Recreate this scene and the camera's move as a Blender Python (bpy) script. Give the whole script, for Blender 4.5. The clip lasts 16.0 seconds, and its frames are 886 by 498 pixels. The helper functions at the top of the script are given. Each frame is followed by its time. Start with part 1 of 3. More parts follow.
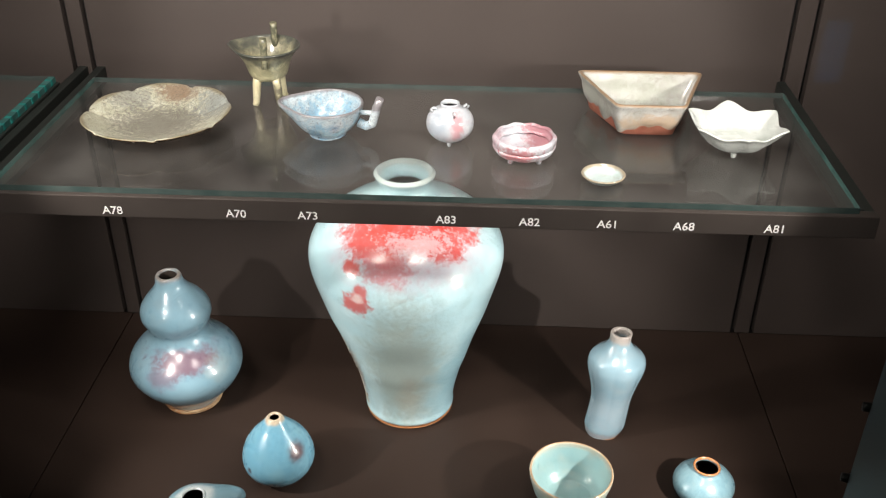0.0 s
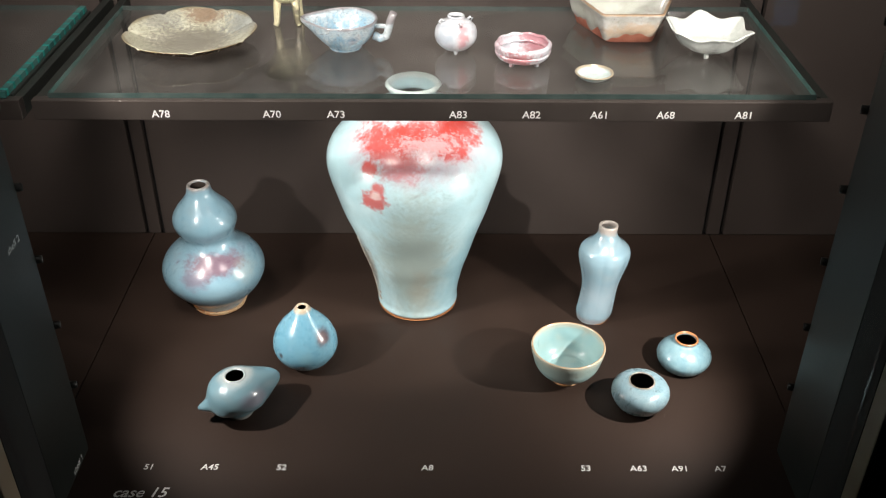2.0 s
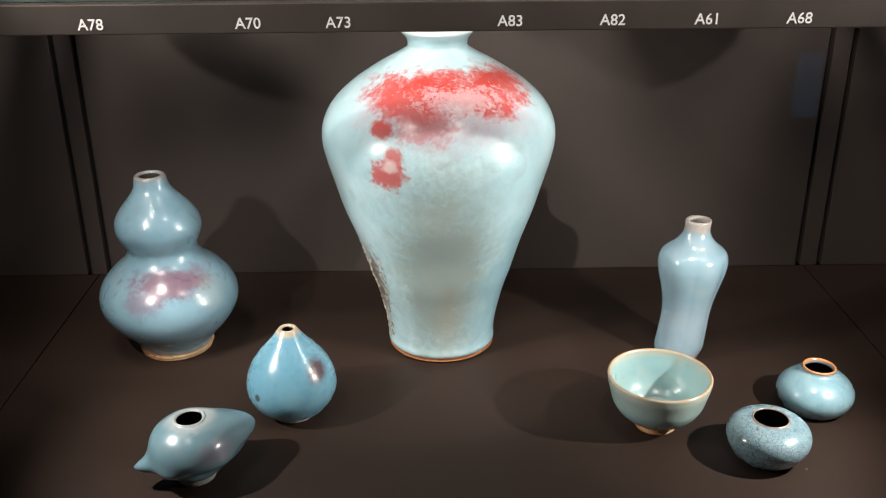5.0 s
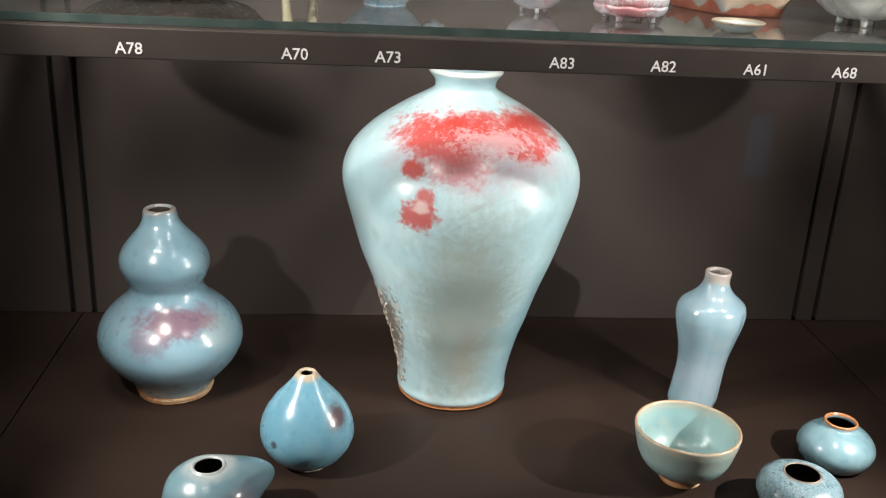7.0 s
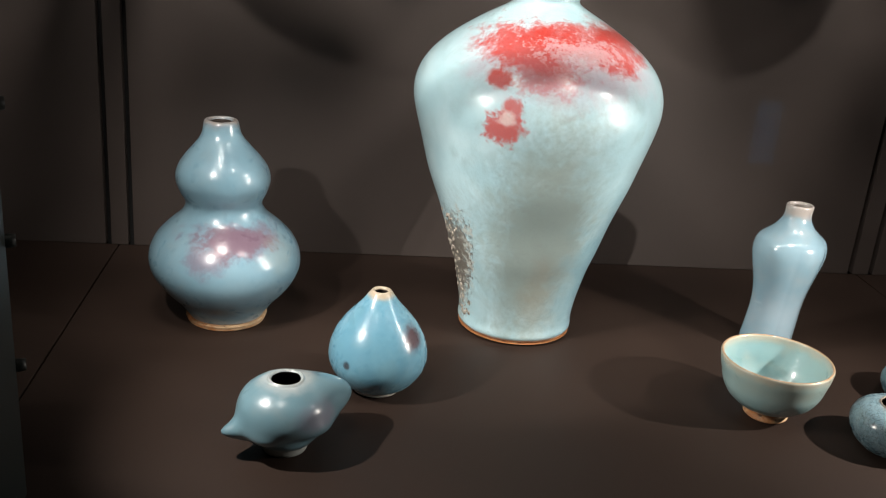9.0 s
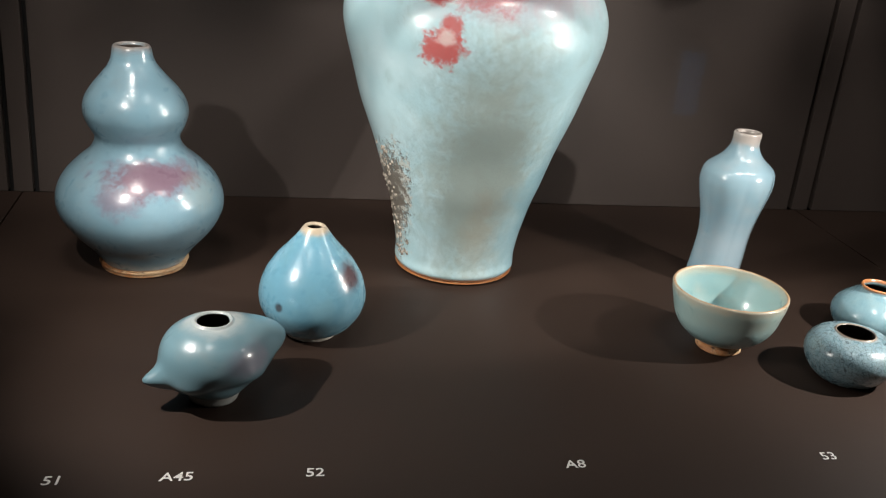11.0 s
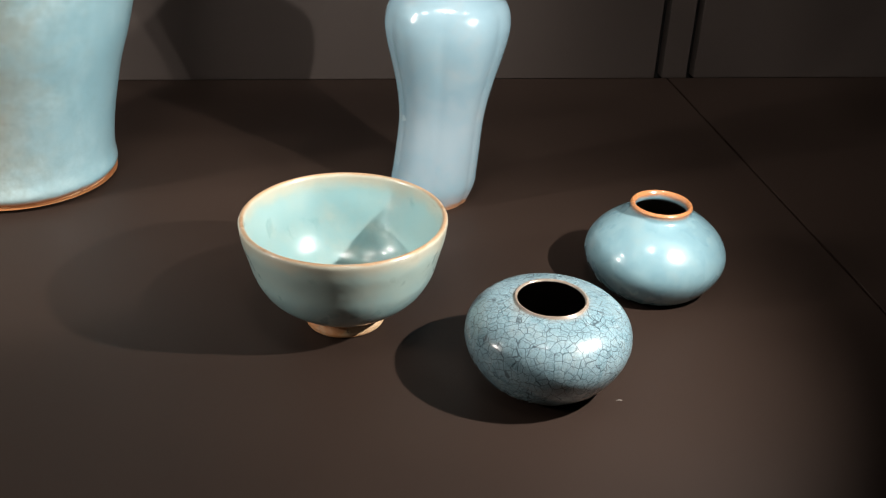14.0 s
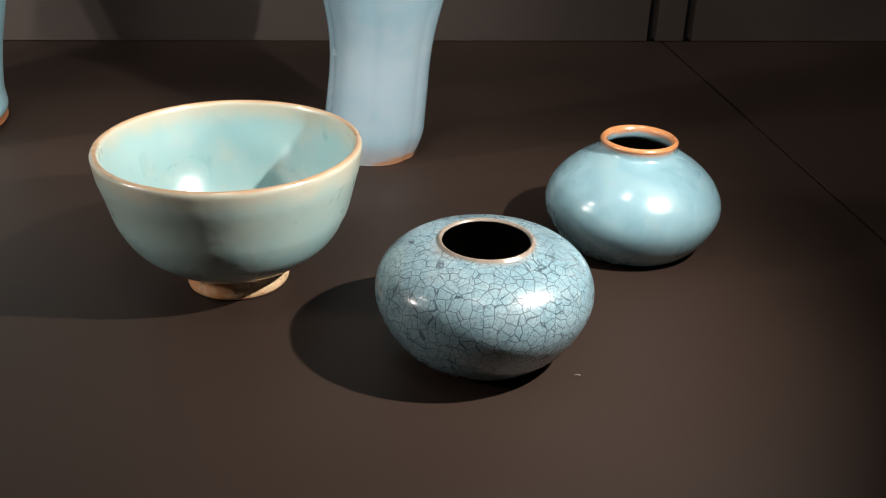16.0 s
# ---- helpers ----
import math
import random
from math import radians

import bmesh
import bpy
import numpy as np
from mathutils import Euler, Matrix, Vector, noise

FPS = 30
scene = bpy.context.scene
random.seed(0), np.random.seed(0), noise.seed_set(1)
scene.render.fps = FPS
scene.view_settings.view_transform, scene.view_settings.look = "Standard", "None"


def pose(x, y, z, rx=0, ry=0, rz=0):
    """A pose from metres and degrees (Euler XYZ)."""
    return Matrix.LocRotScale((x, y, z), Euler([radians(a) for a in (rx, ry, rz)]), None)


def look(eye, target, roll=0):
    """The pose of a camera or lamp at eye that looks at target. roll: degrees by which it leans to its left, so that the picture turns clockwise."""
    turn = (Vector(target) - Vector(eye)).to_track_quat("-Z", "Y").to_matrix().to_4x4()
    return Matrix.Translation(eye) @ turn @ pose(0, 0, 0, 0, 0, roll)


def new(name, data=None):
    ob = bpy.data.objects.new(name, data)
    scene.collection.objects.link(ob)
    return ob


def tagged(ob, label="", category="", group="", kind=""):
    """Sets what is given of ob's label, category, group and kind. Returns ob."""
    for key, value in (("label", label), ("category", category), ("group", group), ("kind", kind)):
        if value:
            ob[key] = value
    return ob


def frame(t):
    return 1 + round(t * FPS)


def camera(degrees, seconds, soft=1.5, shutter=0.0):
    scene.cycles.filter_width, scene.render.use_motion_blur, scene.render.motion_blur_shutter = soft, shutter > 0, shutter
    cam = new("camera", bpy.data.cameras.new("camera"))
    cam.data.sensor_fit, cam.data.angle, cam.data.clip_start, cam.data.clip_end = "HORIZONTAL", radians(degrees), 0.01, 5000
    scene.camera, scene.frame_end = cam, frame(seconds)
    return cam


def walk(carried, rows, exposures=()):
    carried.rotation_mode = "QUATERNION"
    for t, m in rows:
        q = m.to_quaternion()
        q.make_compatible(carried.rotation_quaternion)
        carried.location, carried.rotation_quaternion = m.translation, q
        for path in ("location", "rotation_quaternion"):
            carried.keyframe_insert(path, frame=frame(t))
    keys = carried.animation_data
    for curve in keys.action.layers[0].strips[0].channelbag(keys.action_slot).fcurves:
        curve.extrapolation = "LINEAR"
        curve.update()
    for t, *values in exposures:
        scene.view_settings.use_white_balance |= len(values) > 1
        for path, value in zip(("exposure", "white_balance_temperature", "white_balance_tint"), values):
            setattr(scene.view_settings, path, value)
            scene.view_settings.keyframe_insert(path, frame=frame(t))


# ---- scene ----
cam = camera(50.0, 16.0, 1.1)
PATH = [
    (0, (0.091, 0.032, 0.958), (0.01, 1.736, -0.085), 0.3),
    (0.5, (0.042, -0.059, 0.951), (-0.014, 1.638, -0.107), 0.7),
    (1, (0.034, -0.12, 0.938), (0.004, 1.571, -0.13), 0.7),
    (1.5, (0.031, -0.133, 0.952), (0.016, 1.549, -0.129), 0.4),
    (2, (0.034, -0.149, 0.952), (0.03, 1.523, -0.145), 0.1),
    (2.5, (0.027, -0.148, 0.93), (0.034, 1.526, -0.164), 0.2),
    (3, (0.004, -0.058, 0.808), (-0.003, 1.64, -0.248), 0.4),
    (3.5, (-0.02, 0.102, 0.634), (-0.047, 1.833, -0.367), 0.4),
    (4, (-0.016, 0.138, 0.5), (-0.055, 1.907, -0.433), -0.3),
    (4.5, (-0.007, 0.113, 0.549), (-0.017, 1.903, -0.344), -0.3),
    (5, (-0.025, 0.084, 0.589), (0.003, 1.916, -0.212), -0.4),
    (7.5, (-0.16, 0.122, 0.553), (0.03, 1.988, -0.142), 3.3),
    (8, (-0.197, 0.132, 0.513), (-0.013, 2.0, -0.177), 3.6),
    (8.5, (-0.22, 0.134, 0.487), (-0.025, 2.001, -0.204), 4.2),
    (11, (-0.231, 0.186, 0.415), (0.158, 1.998, -0.335), 5.4),
    (11.5, (-0.188, 0.205, 0.42), (0.192, 2.004, -0.366), 4.7),
    (12, (-0.072, 0.228, 0.409), (0.271, 2.001, -0.452), 4.3),
    (12.5, (0.029, 0.274, 0.406), (0.326, 2.021, -0.521), 3.5),
    (13, (0.114, 0.354, 0.389), (0.368, 2.089, -0.573), 3.0),
    (13.5, (0.184, 0.423, 0.341), (0.407, 2.151, -0.641), 2.4),
    (14, (0.219, 0.5, 0.29), (0.418, 2.241, -0.673), 1.9),
    (14.5, (0.235, 0.524, 0.267), (0.407, 2.283, -0.669), 1.3),
    (15, (0.246, 0.544, 0.239), (0.419, 2.31, -0.683), 1.5),
    (15.5, (0.266, 0.564, 0.219), (0.446, 2.333, -0.696), 1.7),
    (16, (0.271, 0.573, 0.203), (0.442, 2.349, -0.7), 1.5),
]
LIGHTNESS = [(0, 0.15), (0.7, 0.22), (2.5, 0.25), (3.5, 0.05), (8.5, 0.0), (11, -0.05), (11.5, -0.05), (12, 0.12), (12.6, 0.36), (13.5, 0.14), (14.5, 0.05), (16, 0.0)]
walk(cam, [(t, look(eye, target, roll)) for t, eye, target, roll in PATH], LIGHTNESS)

# ---- light ----
world = bpy.data.worlds.new("room_dark")
world.use_nodes = True
world.node_tree.nodes["Background"].inputs[0].default_value = (0.55, 0.6, 0.7, 1)
world.node_tree.nodes["Background"].inputs[1].default_value = 0.02
scene.world = world

LEFT, RIGHT = -0.458, 0.493


def spot(name, eye, target, watts, cone, blend=0.5, radius=0.006, colour=(1.0, 0.93, 0.86)):
    lamp = bpy.data.lights.new(name, "SPOT")
    lamp.energy, lamp.color, lamp.spot_size, lamp.spot_blend, lamp.shadow_soft_size = watts, colour, radians(cone), blend, radius
    ob = new(name, lamp)
    ob.matrix_world = look(eye, target)
    return tagged(ob, "small warm white lamp", "lamp", "case lights", "structure")


# hooded fibre heads in each column (height, watts), one above the shelf, and a row of lamps in the top of the case
HEAD_X, HEAD_Y = 0.006, 0.8150
left_head, right_head = LEFT + HEAD_X, RIGHT - HEAD_X
spot("column_light", (left_head, HEAD_Y, 0.31), (left_head + 0.31, 0.935, 0.0), 8.2, 90, 0.9, 0.0035)
spot("column_light", (left_head, HEAD_Y, 0.41), (left_head + 0.125, 1.13, 0.10), 5.0, 56, 0.8, 0.0035)
spot("column_light", (right_head, HEAD_Y, 0.24), (right_head - 0.38, 1.0, -0.01), 9.8, 112, 0.98, 0.0035)
spot("column_light", (left_head, HEAD_Y, 0.40), (-0.04, 1.06, 0.21), 6.0, 50, 0.5, 0.006)
spot("column_light", (right_head, HEAD_Y, 0.40), (0.06, 1.06, 0.16), 6.5, 42, 0.3, 0.006)
spot("column_light", (left_head, HEAD_Y, 0.64), (left_head + 0.35, 1.15, 0.48), 5.5, 92, 0.5, 0.006)
spot("column_light", (right_head, HEAD_Y, 0.64), (right_head - 0.35, 1.15, 0.48), 5.5, 92, 0.5, 0.006)
for x, aim, watts in ((-0.98, -0.92, 4.0), (-0.36, -0.28, 25.0), (0.20, 0.20, 25.0), (0.98, 0.92, 4.0)):
    spot("top_light", (x, 0.665, 0.98), (aim, 1.3, 0.54), watts, 98, 0.85, 0.105)

# ---- materials ----


class Nodes:
    """Short hand for building one node material."""

    def __init__(self, name):
        self.m = bpy.data.materials.new(name)
        self.m.use_nodes = True
        self.t = self.m.node_tree
        self.p = self.t.nodes["Principled BSDF"]
        self.xyz = self.t.nodes.new("ShaderNodeTexCoord").outputs["Object"]

    def put(self, slot, v):
        if isinstance(v, bpy.types.NodeSocket):
            self.t.links.new(v, slot)
        elif isinstance(v, (tuple, list)):
            slot.default_value = tuple(v) if len(v) == len(slot.default_value) else (*v, 1)
        else:
            slot.default_value = v

    def math(self, op, a, b=0.0, clamp=False):
        n = self.t.nodes.new("ShaderNodeMath")
        n.operation, n.use_clamp = op, clamp
        self.put(n.inputs[0], a)
        self.put(n.inputs[1], b)
        return n.outputs[0]

    def noise(self, scale, detail=4.0, rough=0.55, at=None, warp=0.0):
        n = self.t.nodes.new("ShaderNodeTexNoise")
        self.put(n.inputs["Vector"], at if at is not None else self.xyz)
        self.put(n.inputs["Scale"], scale)
        self.put(n.inputs["Detail"], detail)
        self.put(n.inputs["Roughness"], rough)
        self.put(n.inputs["Distortion"], warp)
        return n.outputs["Fac"]

    def step(self, v, lo, hi):
        n = self.t.nodes.new("ShaderNodeMapRange")
        n.interpolation_type = "SMOOTHSTEP"
        self.put(n.inputs["Value"], v)
        self.put(n.inputs["From Min"], lo)
        self.put(n.inputs["From Max"], hi)
        return n.outputs["Result"]

    def mix(self, fac, a, b, kind="MIX"):
        n = self.t.nodes.new("ShaderNodeMix")
        n.data_type, n.blend_type = "RGBA", kind
        self.put(n.inputs[0], fac)
        self.put(n.inputs[6], a)
        self.put(n.inputs[7], b)
        return n.outputs[2]

    def part_of(self, axis):
        n = self.t.nodes.new("ShaderNodeSeparateXYZ")
        self.put(n.inputs[0], self.xyz)
        return n.outputs[axis]

    def scaled(self, loc, rot, scale):
        n = self.t.nodes.new("ShaderNodeMapping")
        n.vector_type = "TEXTURE"
        self.put(n.inputs["Vector"], self.xyz)
        n.inputs["Location"].default_value, n.inputs["Rotation"].default_value, n.inputs["Scale"].default_value = loc, rot, scale
        return n.outputs[0]

    def blot(self, centre, radii, ragged, scale, soft=0.25, tilt=0.0):
        """1 inside a ragged patch round centre, 0 outside."""
        n = self.t.nodes.new("ShaderNodeVectorMath")
        n.operation = "LENGTH"
        self.put(n.inputs[0], self.scaled(centre, (0, tilt, 0), radii))
        rough = self.math("MULTIPLY", self.math("SUBTRACT", self.noise(scale, 6, 0.65), 0.5), ragged)
        fine = self.math("MULTIPLY", self.math("SUBTRACT", self.noise(scale * 3.7, 5, 0.7), 0.5), ragged * 0.8)
        rough = self.math("ADD", rough, fine)
        return self.step(self.math("ADD", n.outputs["Value"], rough), 1.0 + soft, 1.0 - soft)

    def cracks(self, scale, width, warp=0.02):
        n = self.t.nodes.new("ShaderNodeTexVoronoi")
        n.feature = "DISTANCE_TO_EDGE"
        bend, add = self.t.nodes.new("ShaderNodeTexNoise"), self.t.nodes.new("ShaderNodeVectorMath")
        add.operation = "MULTIPLY_ADD"
        self.put(bend.inputs["Vector"], self.xyz)
        self.put(bend.inputs["Scale"], scale * 0.6)
        self.put(add.inputs[0], bend.outputs["Color"])
        add.inputs[1].default_value = (0.55 / scale,) * 3
        self.put(add.inputs[2], self.xyz)
        self.put(n.inputs["Vector"], add.outputs[0])
        self.put(n.inputs["Scale"], scale)
        return self.step(n.outputs["Distance"], width, width * 0.25)

    def bump(self, height, strength, dist=0.001):
        n = self.t.nodes.new("ShaderNodeBump")
        self.put(n.inputs["Strength"], strength)
        self.put(n.inputs["Distance"], dist)
        self.put(n.inputs["Height"], height)
        self.put(self.p.inputs["Normal"], n.outputs[0])

    def done(self, colour, rough, metal=0.0, coat=0.0):
        self.put(self.p.inputs["Base Color"], colour)
        self.put(self.p.inputs["Roughness"], rough)
        self.put(self.p.inputs["Metallic"], metal)
        if coat:
            self.put(self.p.inputs["Coat Weight"], coat)
            self.put(self.p.inputs["Coat Roughness"], 0.14)
        return self.m


def glaze(name, main, thick, thin, rough=0.16, blots=(), crackle=None, rim=None, foot=None, pits=0.5, grain=260.0, size=1.0, specks=0.70):
    """Opaque blue glaze: thick and thin clouds, fine grain, blots, crackle lines, a brown line where it runs thin at the rim."""
    n = Nodes(name)
    col = n.mix(n.step(n.noise(16 * size, 5, 0.6, warp=0.4), 0.36, 0.68), main, thick)
    col = n.mix(n.math("MULTIPLY", n.step(n.noise(34 * size, 6, 0.72, warp=0.3), 0.48, 0.74), 0.8), col, thin)
    col = n.mix(n.math("MULTIPLY", n.step(n.noise(grain, 3, 0.6), 0.5, 0.8), 0.22), col, thin)
    for centre, radii, tint, ragged, scale, soft, power in blots:
        m = n.blot(centre, radii, ragged, scale, soft)
        col = n.mix(n.math("MULTIPLY", m, power), col, tint)
    if crackle:
        scale, width, tint, power = crackle
        lines = n.math("MAXIMUM", n.cracks(scale, width), n.math("MULTIPLY", n.cracks(scale * 2.3, width * 1.5), 0.55))
        col = n.mix(n.math("MULTIPLY", lines, power), col, tint)
    for edge in (*(rim if isinstance(rim, list) else [rim]), foot):
        if edge:
            lo, hi, tint = edge
            z = n.math("ADD", n.part_of(2), n.math("MULTIPLY", n.math("SUBTRACT", n.noise(70, 4), 0.5), (hi - lo) * 1.2))
            col = n.mix(n.step(z, lo, hi), col, tint)
    dots = n.step(n.noise(420, 2, 0.5), specks, specks + 0.06)
    col = n.mix(n.math("MULTIPLY", dots, pits * 0.5), col, (0.12, 0.10, 0.08))
    n.bump(n.math("ADD", n.noise(42, 4), n.math("MULTIPLY", n.noise(320, 3), 0.22)), 0.26, 0.0016)
    return n.done(col, n.math("ADD", rough + 0.08, n.math("MULTIPLY", n.noise(90, 4), 0.14)), coat=0.7)


def plain(name, a, b, rough, scale=60.0, fine=600.0, metal=0.0, bump=0.15):
    n = Nodes(name)
    col = n.mix(n.step(n.noise(scale, 5), 0.35, 0.7), a, b)
    col = n.mix(n.math("MULTIPLY", n.noise(fine, 2), 0.25), col, tuple(c * 0.6 for c in a))
    n.bump(n.noise(fine, 3), bump, 0.0006)
    return n.done(col, n.math("ADD", rough, n.math("MULTIPLY", n.noise(scale * 2, 4), 0.12)), metal)


BOARD = plain("painted_board", (0.0275, 0.0172, 0.0130), (0.0325, 0.0205, 0.0156), 0.5, 5, 900, bump=0.06)
WALL = plain("wall_board", (0.056, 0.0430, 0.0375), (0.065, 0.050, 0.0435), 0.55, 4, 700, bump=0.06)
BOARD.node_tree.nodes["Principled BSDF"].inputs["Specular IOR Level"].default_value = 0.2
BLACK = plain("black_slot", (0.006, 0.006, 0.006), (0.009, 0.009, 0.009), 0.7)
METAL = plain("bronze_metal", (0.060, 0.050, 0.045), (0.075, 0.063, 0.056), 0.35, 12, 900, 0.35, 0.05)
DARK = plain("dark_metal", (0.016, 0.019, 0.017), (0.024, 0.027, 0.024), 0.4, 10, 500, 0.0, 0.05)
FIN = plain("dark_green_panel", (0.009, 0.0115, 0.010), (0.012, 0.015, 0.013), 0.4, 6, 500, 0.0, 0.04)
BEIGE = plain("beige_frame", (0.33, 0.27, 0.19), (0.39, 0.32, 0.23), 0.5, 8, 400)
ROOM = plain("dark_room_paint", (0.012, 0.011, 0.011), (0.016, 0.015, 0.015), 0.85, 1.5, 80)
INK = plain("white_lettering", (0.72, 0.72, 0.70), (0.80, 0.80, 0.78), 0.5, 200, 900)
# shade inside the narrow-mouthed pots, put into a near-black brown
INSIDE_SHADE = plain("shaded_inside_brown", (0.035, 0.026, 0.020), (0.05, 0.036, 0.027), 0.7, 80)
n = Nodes("burnt_foot_clay")
burnt = n.mix(n.step(n.noise(70, 5, 0.65), 0.40, 0.60), (0.40, 0.17, 0.06), (0.52, 0.36, 0.21))
burnt = n.mix(n.step(n.noise(110, 5, 0.7), 0.54, 0.66), burnt, (0.09, 0.045, 0.025))
n.bump(n.noise(300, 4), 0.6, 0.001)
BURNT = n.done(burnt, 0.6)


def glass_material(name, tint, shine, dust=0.0):
    n = Nodes(name)
    t = n.t
    clear, shiny = t.nodes.new("ShaderNodeBsdfTransparent"), t.nodes.new("ShaderNodeBsdfGlossy")
    clear.inputs[0].default_value = (*tint, 1)
    shiny.inputs["Roughness"].default_value = 0.01
    face, mix = t.nodes.new("ShaderNodeLayerWeight"), t.nodes.new("ShaderNodeMixShader")
    face.inputs[0].default_value = 0.5
    gloss = n.math("ADD", n.math("MULTIPLY", n.math("POWER", face.outputs["Facing"], 5.0), 0.96 * shine), 0.04 * shine)
    t.links.new(gloss, mix.inputs[0])
    t.links.new(clear.outputs[0], mix.inputs[1])
    t.links.new(shiny.outputs[0], mix.inputs[2])
    last = mix
    if dust:
        film, last = t.nodes.new("ShaderNodeBsdfDiffuse"), t.nodes.new("ShaderNodeMixShader")
        film.inputs[0].default_value = (0.55, 0.53, 0.50, 1)
        t.links.new(n.math("MULTIPLY", n.step(n.noise(12, 5, 0.6), 0.15, 0.8), dust), last.inputs[0])
        t.links.new(mix.outputs[0], last.inputs[1])
        t.links.new(film.outputs[0], last.inputs[2])
    t.links.new(last.outputs[0], t.nodes["Material Output"].inputs[0])
    return n.m


GLASS = glass_material("clear_glass", (0.955, 0.975, 0.965), 1.2, 0.045)
FRONT = glass_material("coated_front_glass", (0.985, 0.985, 0.985), 0.4)
EDGE = plain("green_glass_edge", (0.035, 0.12, 0.11), (0.07, 0.19, 0.175), 0.12, 40, 300)
EDGE_GREY = plain("grey_glass_edge", (0.035, 0.055, 0.052), (0.06, 0.08, 0.075), 0.1, 40, 300)
TEAL = plain("teal_edge_glint", (0.015, 0.19, 0.17), (0.03, 0.28, 0.25), 0.15, 60, 300)

# ---- building ----


def part(name, bm, material, parent=None, label=""):
    me = bpy.data.meshes.new(name)
    bm.normal_update()
    bm.to_mesh(me)
    bm.free()
    for m in material if isinstance(material, (list, tuple)) else [material]:
        me.materials.append(m)
    ob = new(name, me)
    ob.parent = parent
    return tagged(ob, label)


def thing(name, x, y, z, label, category, group="", kind=""):
    ob = new(name)
    ob.empty_display_size = 0.02
    ob.matrix_world = pose(x, y, z)
    return tagged(ob, label, category, group, kind)


def box(x0, x1, y0, y1, z0, z1, bevel=0.0, bm=None):
    made = bmesh.new()
    bmesh.ops.create_cube(made, size=1)
    for v in made.verts:
        v.co = Vector((x0 + (v.co.x + 0.5) * (x1 - x0), y0 + (v.co.y + 0.5) * (y1 - y0), z0 + (v.co.z + 0.5) * (z1 - z0)))
    if bevel:
        bmesh.ops.bevel(made, geom=made.edges[:], offset=bevel, segments=2, affect="EDGES", profile=0.6)
    return made


def spline(pts, n):
    """Catmull-Rom through (r, z) points; equal neighbours make a corner."""
    p = [Vector(q) for q in pts]
    out = []
    for i in range(len(p) - 1):
        a, b, c, d = p[max(i - 1, 0)], p[i], p[i + 1], p[min(i + 2, len(p) - 1)]
        for k in range(n):
            t = k / n
            out.append(0.5 * ((2 * b) + (c - a) * t + (2 * a - 5 * b + 4 * c - d) * t * t + (3 * b - a - 3 * c + d) * t ** 3))
    out.append(p[-1])
    return out


def even(radii, top):
    return [(r, top * i / (len(radii) - 1)) for i, r in enumerate(radii)]


def lathe(pts, seg=96, n=5, warp=None, wobble=0.006, seed=0.0, slot_from=None):
    """Turned shell through pts, closed where r is 0. warp(x, y, z) bends it; wobble is the hand-made unevenness."""
    bm = bmesh.new()
    prof = spline(pts, n)
    rings = []
    for q in prof:
        r, z = max(q.x, 0.0), q.y
        if r < 1e-4:
            ring = [bm.verts.new((0, 0, z))]
        else:
            ring = []
            for k in range(seg):
                a = 2 * math.pi * k / seg
                u = 1 + wobble * noise.noise((math.cos(a) * 1.3 + seed, math.sin(a) * 1.3, z * 14))
                ring.append(bm.verts.new((r * u * math.cos(a), r * u * math.sin(a), z)))
        rings.append(ring)
    for i, (a, b) in enumerate(zip(rings, rings[1:])):
        slot = 0 if slot_from is None or i < slot_from * n else 1
        for k in range(seg):
            j = (k + 1) % seg
            if len(a) == 1 and len(b) == 1:
                continue
            if len(a) == 1:
                f = bm.faces.new((a[0], b[j], b[k]))
            elif len(b) == 1:
                f = bm.faces.new((a[k], a[j], b[0]))
            else:
                f = bm.faces.new((a[k], a[j], b[j], b[k]))
            f.smooth, f.material_index = True, slot
    if warp:
        for v in bm.verts:
            v.co = Vector(warp(*v.co))
    return bm


def inside_from(outer):
    """Where in shell()'s points the inside begins."""
    return len(outer) + 4


def shell(outer, wall, floor_z):
    """Outer (r, z) points from foot to lip, then the lip and the inside down to the floor."""
    r, z = outer[-1]
    pts = [(0, outer[0][1]), (0, outer[0][1]), outer[0]] + list(outer)
    pts += [(r - wall * 0.5, z + wall * 0.45)]
    pts += [(q - wall, h) for q, h in reversed(outer) if h > floor_z and q > wall * 1.5]
    return pts + [(0, floor_z), (0, floor_z)]


def tube(path, radius, seg=12, taper=1.0):
    bm = bmesh.new()
    rings = []
    for i, p in enumerate(path):
        p = Vector(p)
        d = (Vector(path[min(i + 1, len(path) - 1)]) - Vector(path[max(i - 1, 0)])).normalized()
        u = d.orthogonal().normalized()
        w = d.cross(u)
        r = radius * (1 + (taper - 1) * i / (len(path) - 1))
        rings.append([bm.verts.new(p + r * (math.cos(2 * math.pi * k / seg) * u + math.sin(2 * math.pi * k / seg) * w)) for k in range(seg)])
    for a, b in zip(rings, rings[1:]):
        s = min(range(seg), key=lambda k: (b[k].co - a[0].co).length)
        for k in range(seg):
            bm.faces.new((a[k], a[(k + 1) % seg], b[(k + 1 + s) % seg], b[(k + s) % seg])).smooth = True
    for ring in (rings[0][::-1], rings[-1]):
        bm.faces.new(ring)
    return bm


